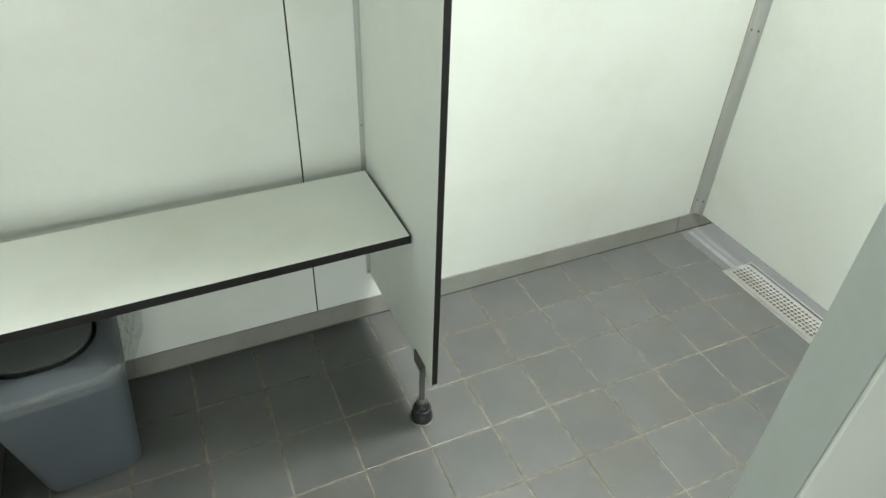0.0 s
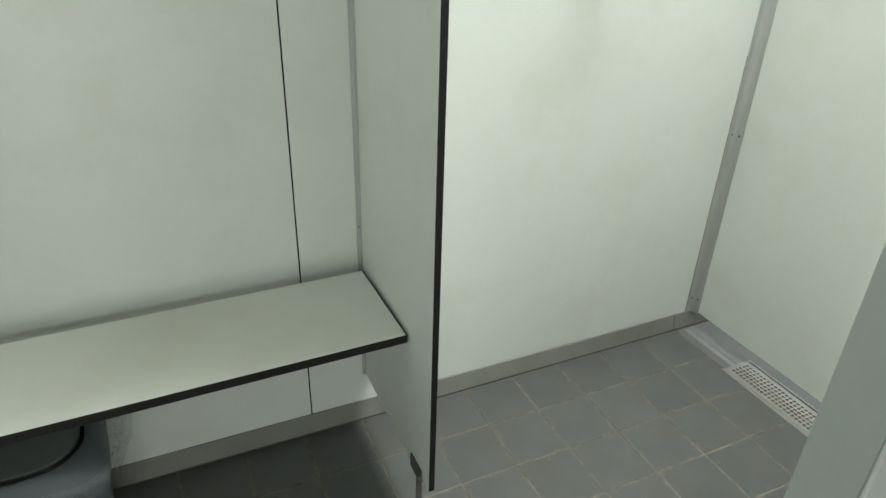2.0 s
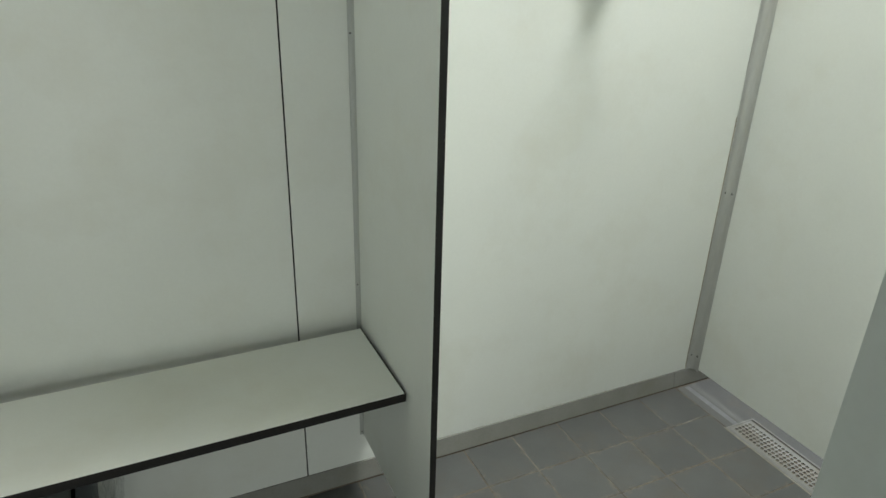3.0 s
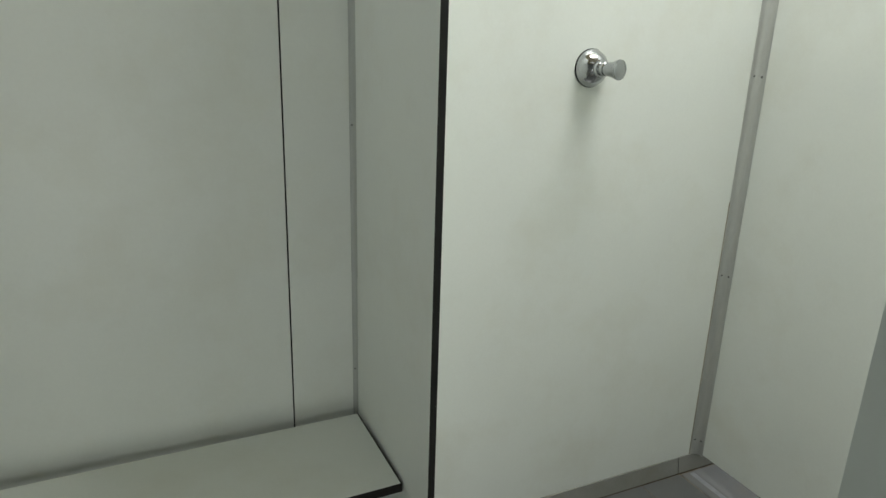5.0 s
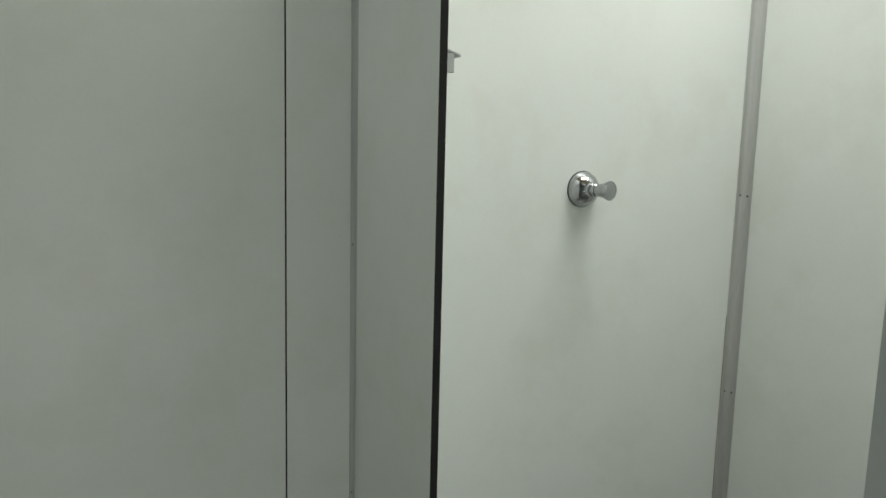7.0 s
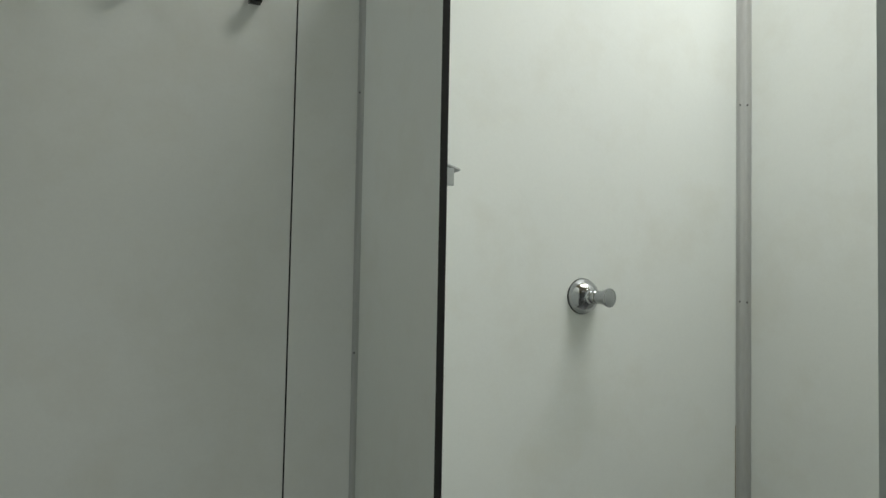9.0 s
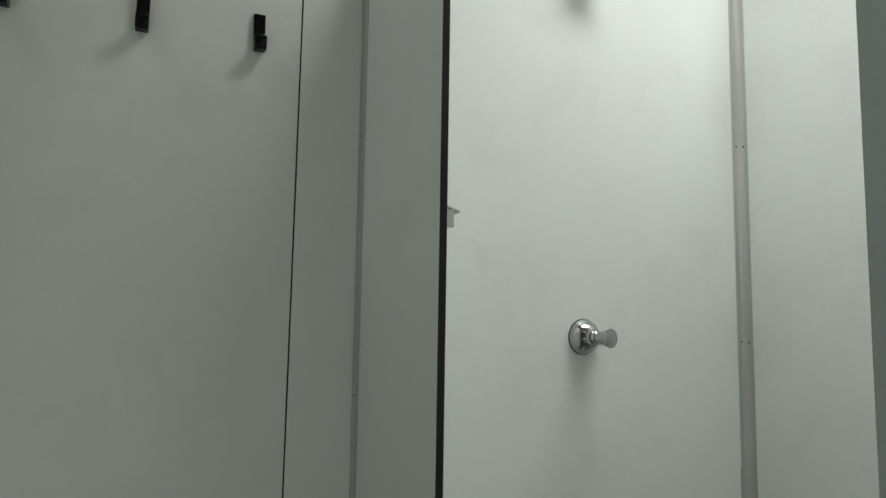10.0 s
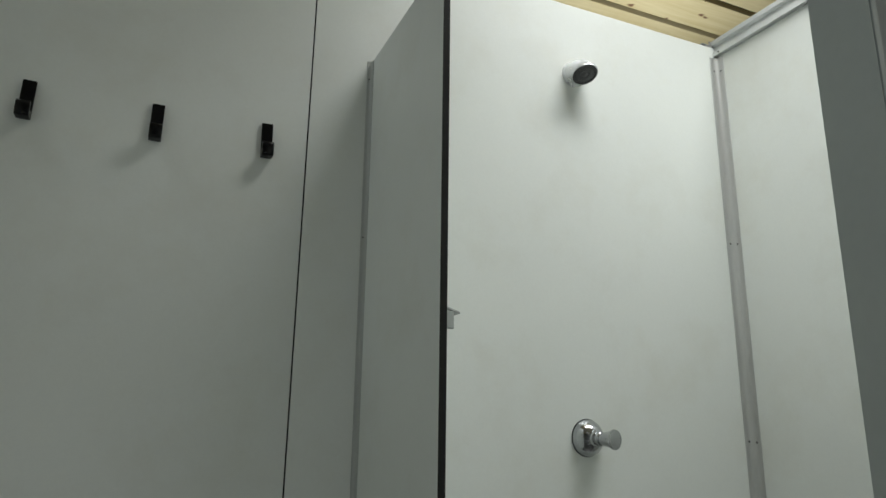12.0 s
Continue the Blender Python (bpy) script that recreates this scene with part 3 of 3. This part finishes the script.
face = part("spray_face", lathe([(0, 0.0040), (0.0060, 0.0040), (0.0068, 0.0034), (0.0125, 0.0036), (0.0133, 0.0042), (0.0205, 0.0036), (0.0213, 0.0030), (0.0285, 0.0028), (0.0298, 0.0010)], end, 48), FACE_GREY, spray, smooth=True)
for radius, count in ((0.0095, 8), (0.0170, 14), (0.0250, 20)):
    for k in range(count):
        turned = end @ Matrix.Rotation(2 * math.pi * k / count, 4, "Z") @ Matrix.Translation((radius, 0, 0.0028))
        part("nozzle", lathe([(0.0011, 0), (0.0009, 0.0016), (0, 0.0018)], turned, 6), RUBBER, face)

# soap dish on the partition's shower side
dish = base("soap_dish", (PX1, 0.95, 1.434), "small pale soap dish on the partition", "soap dish")
bm = box(0, 0.072, -0.020, 0.045, -0.001, 0.003, 0.0015)
for v in bm.verts:
    # the tray slopes down towards its free edge
    v.co.z += 0.32 * (0.072 - v.co.x)
part("tray", bm, PALE_PLASTIC, dish)
part("bracket", box(0, 0.060, -0.020, -0.012, -0.027, 0.0035, 0.001), PALE_PLASTIC, dish)

# ---- bin under the bench ----
bin_ob = base("waste_bin", (-0.293, 1.065, 0), "blue-grey plastic swing-lid bin under the bench", "waste bin")
bin_ob.rotation_euler = (0, 0, radians(4))
RIM = 0.300
body = [rounded(0.166, 0.186, 0.030, 0.004), rounded(0.178, 0.198, 0.032, 0.0), rounded(0.182, 0.202, 0.033, 0.008)]
for k in range(1, 7):
    f = k / 6
    body.append(rounded(0.182 + 0.064 * f, 0.202 + 0.084 * f, 0.033 + 0.010 * f, 0.008 + (RIM - 0.012) * f))
part("body", loft(body, True, True), BIN_GREY, bin_ob, smooth=True)
lid = [rounded(0.250, 0.290, 0.046, RIM - 0.006), rounded(0.254, 0.294, 0.048, RIM), rounded(0.254, 0.294, 0.048, RIM + 0.008), rounded(0.246, 0.286, 0.050, RIM + 0.018),
       rounded(0.230, 0.274, 0.064, RIM + 0.034), rounded(0.206, 0.256, 0.076, RIM + 0.044), rounded(0.194, 0.246, 0.078, RIM + 0.046), rounded(0.190, 0.242, 0.078, RIM + 0.043), rounded(0.188, 0.240, 0.077, RIM + 0.020)]
lid_ob = part("lid", loft(lid), BIN_GREY, bin_ob, smooth=True)
# near-black plate paints the shade within the lid's opening
part("opening_shade", loft([rounded(0.188, 0.240, 0.077, RIM + 0.019), rounded(0.160, 0.210, 0.066, RIM + 0.019)], False, True), HOLE_SHADE, lid_ob)
flap = [rounded(0.168, 0.210, 0.068, RIM + 0.024, 0, 0.004), rounded(0.176, 0.216, 0.071, RIM + 0.040, 0, 0.004), rounded(0.172, 0.212, 0.070, RIM + 0.043, 0, 0.004), rounded(0.120, 0.160, 0.054, RIM + 0.0385, 0, 0.004), rounded(0.05, 0.08, 0.02, RIM + 0.0365, 0, 0.004)]
part("flap", loft(flap, True, True), FLAP_GREY, lid_ob, "darker grey swing flap", smooth=True)
rings = []
for dz, grow in ((0.019, -0.008), (0.014, 0.001), (0.008, 0.004), (0.001, 0.006), (-0.005, 0.004), (-0.011, 0.003)):
    ring = []
    for px, py, pz in rounded(0.254 + grow, 0.294 + grow, 0.050, RIM + dz, n=14):
        d = Vector((px, py, 0)).normalized()
        w = noise.noise(Vector((px * 20, py * 20, dz * 25))) * 0.0035 + 0.003
        # a loose fold stands off at the corner by the wall
        loose = max(0.0, 1 - (Vector((px, py, 0)) - Vector((0.12, 0.09, 0))).length / 0.10)
        w += 0.085 * loose * (0.7 + 0.6 * noise.noise(Vector((px * 50, py * 50, 7 + dz * 30))))
        lift = noise.noise(Vector((px * 22, py * 22, 3 + dz * 9))) * (0.006 if dz < 0 else 0.0015) + 0.034 * loose * (1 if dz > 0 else -0.6)
        ring.append((px + d.x * w, py + d.y * w, pz + lift))
    rings.append(ring)
liner = part("bin_liner", loft(rings), FILM, bin_ob, "clear plastic liner folded over the rim", smooth=True)

# the liner's loose fold beside the wall end of the rim
bm = bmesh.new()
sheet = []
for i in range(31):
    u = i / 30
    row = []
    for j in range(13):
        v = j / 12
        bulge = math.sin(math.pi * v) * math.sin(math.pi * u) ** 0.7
        crumple = noise.noise(Vector((u * 9, v * 4, 2.5))) * 0.007 + noise.noise(Vector((u * 21, v * 9, 7.1))) * 0.003
        row.append(bm.verts.new((0.119 + 0.012 * v + 0.044 * bulge + crumple, -0.075 + 0.205 * u, RIM + 0.044 - 0.120 * v + 0.012 * noise.noise(Vector((u * 7, 3.3, v))))))
    sheet.append(row)
for a, b in zip(sheet, sheet[1:]):
    for j in range(12):
        bm.faces.new((a[j], a[j + 1], b[j + 1], b[j]))
part("loose_fold", bm, FILM, liner, "loose crumpled fold of clear film", smooth=True)

# ---- drain ----
DX0, DX1, DY0, DY1 = 1.427, 1.531, 0.305, 1.008
drain = base("floor_drain", (DX0, DY0, 0), "perforated stainless channel drain in the floor", "drain")
w, l = DX1 - DX0, DY1 - DY0
bm = bmesh.new()
for x0, x1, y0, y1 in ((-0.003, 0.006, 0, l), (w - 0.006, w, 0, l), (0.006, w - 0.006, 0, 0.006), (0.006, w - 0.006, l - 0.006, l)):
    box(x0, x1, y0, y1, -0.02, 0.0026, 0.0008, bm)
part("frame", bm, STEEL, drain)
# narrow pale strip beside the frame's left edge
part("frame_edge_strip", box(-0.0075, -0.0031, -0.002, l + 0.004, -0.004, 0.0012, 0.0004), PALE_EDGE, drain, "pale strip along the frame")
# the trough's shade is put into its colour
part("trough", box(0.006, w - 0.006, 0.006, l - 0.006, -0.030, -0.012), HOLE_SHADE, drain)


def grate(x0, x1, y0, y1, nx, ny, z, r):
    """A plate with even rows of eight-sided holes."""
    bm = bmesh.new()
    cx, cy = (x1 - x0) / nx, (y1 - y0) / ny
    for i in range(nx):
        ax = x0 + i * cx
        for j in range(ny):
            ay = y0 + j * cy
            mx, my = ax + cx / 2, ay + cy / 2
            outer = [(ax + cx, my), (ax + cx, ay + cy), (mx, ay + cy), (ax, ay + cy), (ax, my), (ax, ay), (mx, ay), (ax + cx, ay)]
            o = [bm.verts.new((x, y, z)) for x, y in outer]
            q = [bm.verts.new((mx + r * math.cos(k * math.pi / 4), my + r * math.sin(k * math.pi / 4), z)) for k in range(8)]
            d = [bm.verts.new((v.co.x, v.co.y, z - 0.0018)) for v in q]
            for k in range(8):
                n = (k + 1) % 8
                bm.faces.new((o[k], o[n], q[n], q[k]))
                bm.faces.new((q[k], q[n], d[n], d[k])).material_index = 1
    bmesh.ops.remove_doubles(bm, verts=bm.verts, dist=0.00005)
    return bm


# hole walls are coloured near-black to paint the shade in them
part("grate", grate(0.014, w - 0.024, 0.012, l - 0.012, 5, 53, 0.0015, 0.0050), [GRATE_STEEL, HOLE_SHADE], drain)
bm = box(0.0065, 0.014, 0.0065, l - 0.0065, -0.002, 0.0014)
box(w - 0.024, w - 0.0120, 0.0065, l - 0.0065, -0.002, 0.0014, 0, bm)
box(0.014, w - 0.024, 0.0065, 0.012, -0.002, 0.0014, 0, bm)
box(0.014, w - 0.024, l - 0.012, l - 0.0065, -0.002, 0.0014, 0, bm)
part("grate_border", bm, GRATE_STEEL, drain)

# ---- floor ----
floor = part("floor", box(room[0], room[1], room[2], room[3], -0.10, -0.0012), GROUT)
tagged(floor, "grey square floor tiles with beige grout", "floor", kind="structure")
# low pale strip paints in a streak that looks like a reflection
streak = extrude_profile([(0.0095 * math.cos(radians(a)), 0.0006 * math.sin(radians(a)) - 0.0002) for a in range(0, 181, 15)], 1.010, 1.208,
                       Matrix(((1, 0, 0, 1.466), (0, 0, 1, 0), (0, 1, 0, 0), (0, 0, 0, 1))))
part("sheen_strip", streak, SHEEN, floor, "raised pale strip painting a soft sheen", smooth=True)
half = TILE / 2 - 0.0022
tile_mesh = mesh_from(box(-half, half, -half, half, -0.008, 0.0, 0.0007), "tile", TILE_GREY)
pick = random.Random(4)


def lay(x, y):
    ob = new("tile", tile_mesh)
    ob.matrix_world = pose(x, y, pick.uniform(-0.0004, 0.0004), pick.uniform(-.12, .12), pick.uniform(-.12, .12), pick.choice((0, 90, 180, 270)))
    ob.parent = floor


for i in range(-9, 8):
    for j in range(-9, 2):
        x, y = TILE_X + (i - 0.5) * TILE, TILE_Y + (j + 0.5) * TILE
        if x > DX0:
            continue
        lay(x, y)
# the far rest of the tiled floor, too many to count
verts, faces = [], []
for i in range(-18, 17):
    for j in range(-18, 12):
        x, y = TILE_X + (i - 0.5) * TILE, TILE_Y + (j + 0.5) * TILE
        near = -9 <= i < 8 and -9 <= j < 2 and x <= DX0
        inside = room[0] + 0.08 < x < room[1] - 0.08 and room[2] + 0.08 < y < room[3] - 0.08
        if near or not inside or (abs(y - BACK) < 0.085) or (1.35 < x < 1.80 and 0.04 < y < BACK):
            continue
        k = len(verts)
        verts += [(x + sx * half, y + sy * half, z) for z in (-0.006, 0.0) for sx, sy in ((-1, -1), (1, -1), (1, 1), (-1, 1))]
        faces += [(k + 4, k + 5, k + 6, k + 7)] + [(k + a, k + (a + 1) % 4, k + 4 + (a + 1) % 4, k + 4 + a) for a in range(4)]
far_mesh = bpy.data.meshes.new("far_tiles")
far_mesh.from_pydata(verts, [], faces)
far_mesh.materials.append(TILE_FAR)
far_tiles = new("far_tiles", far_mesh)
far_tiles.parent = floor
tagged(far_tiles, kind="stuff")
part("edge_tile", box(1.4305, 1.5325, 1.0095, BACK - 0.0135, -0.008, 0.0), STRIP_GREY, floor)
part("edge_strip", box(1.5325, 1.72, 0.12, BACK - 0.0135, -0.008, 0.0), STRIP_GREY, floor, "plain grey strip beside the drain")
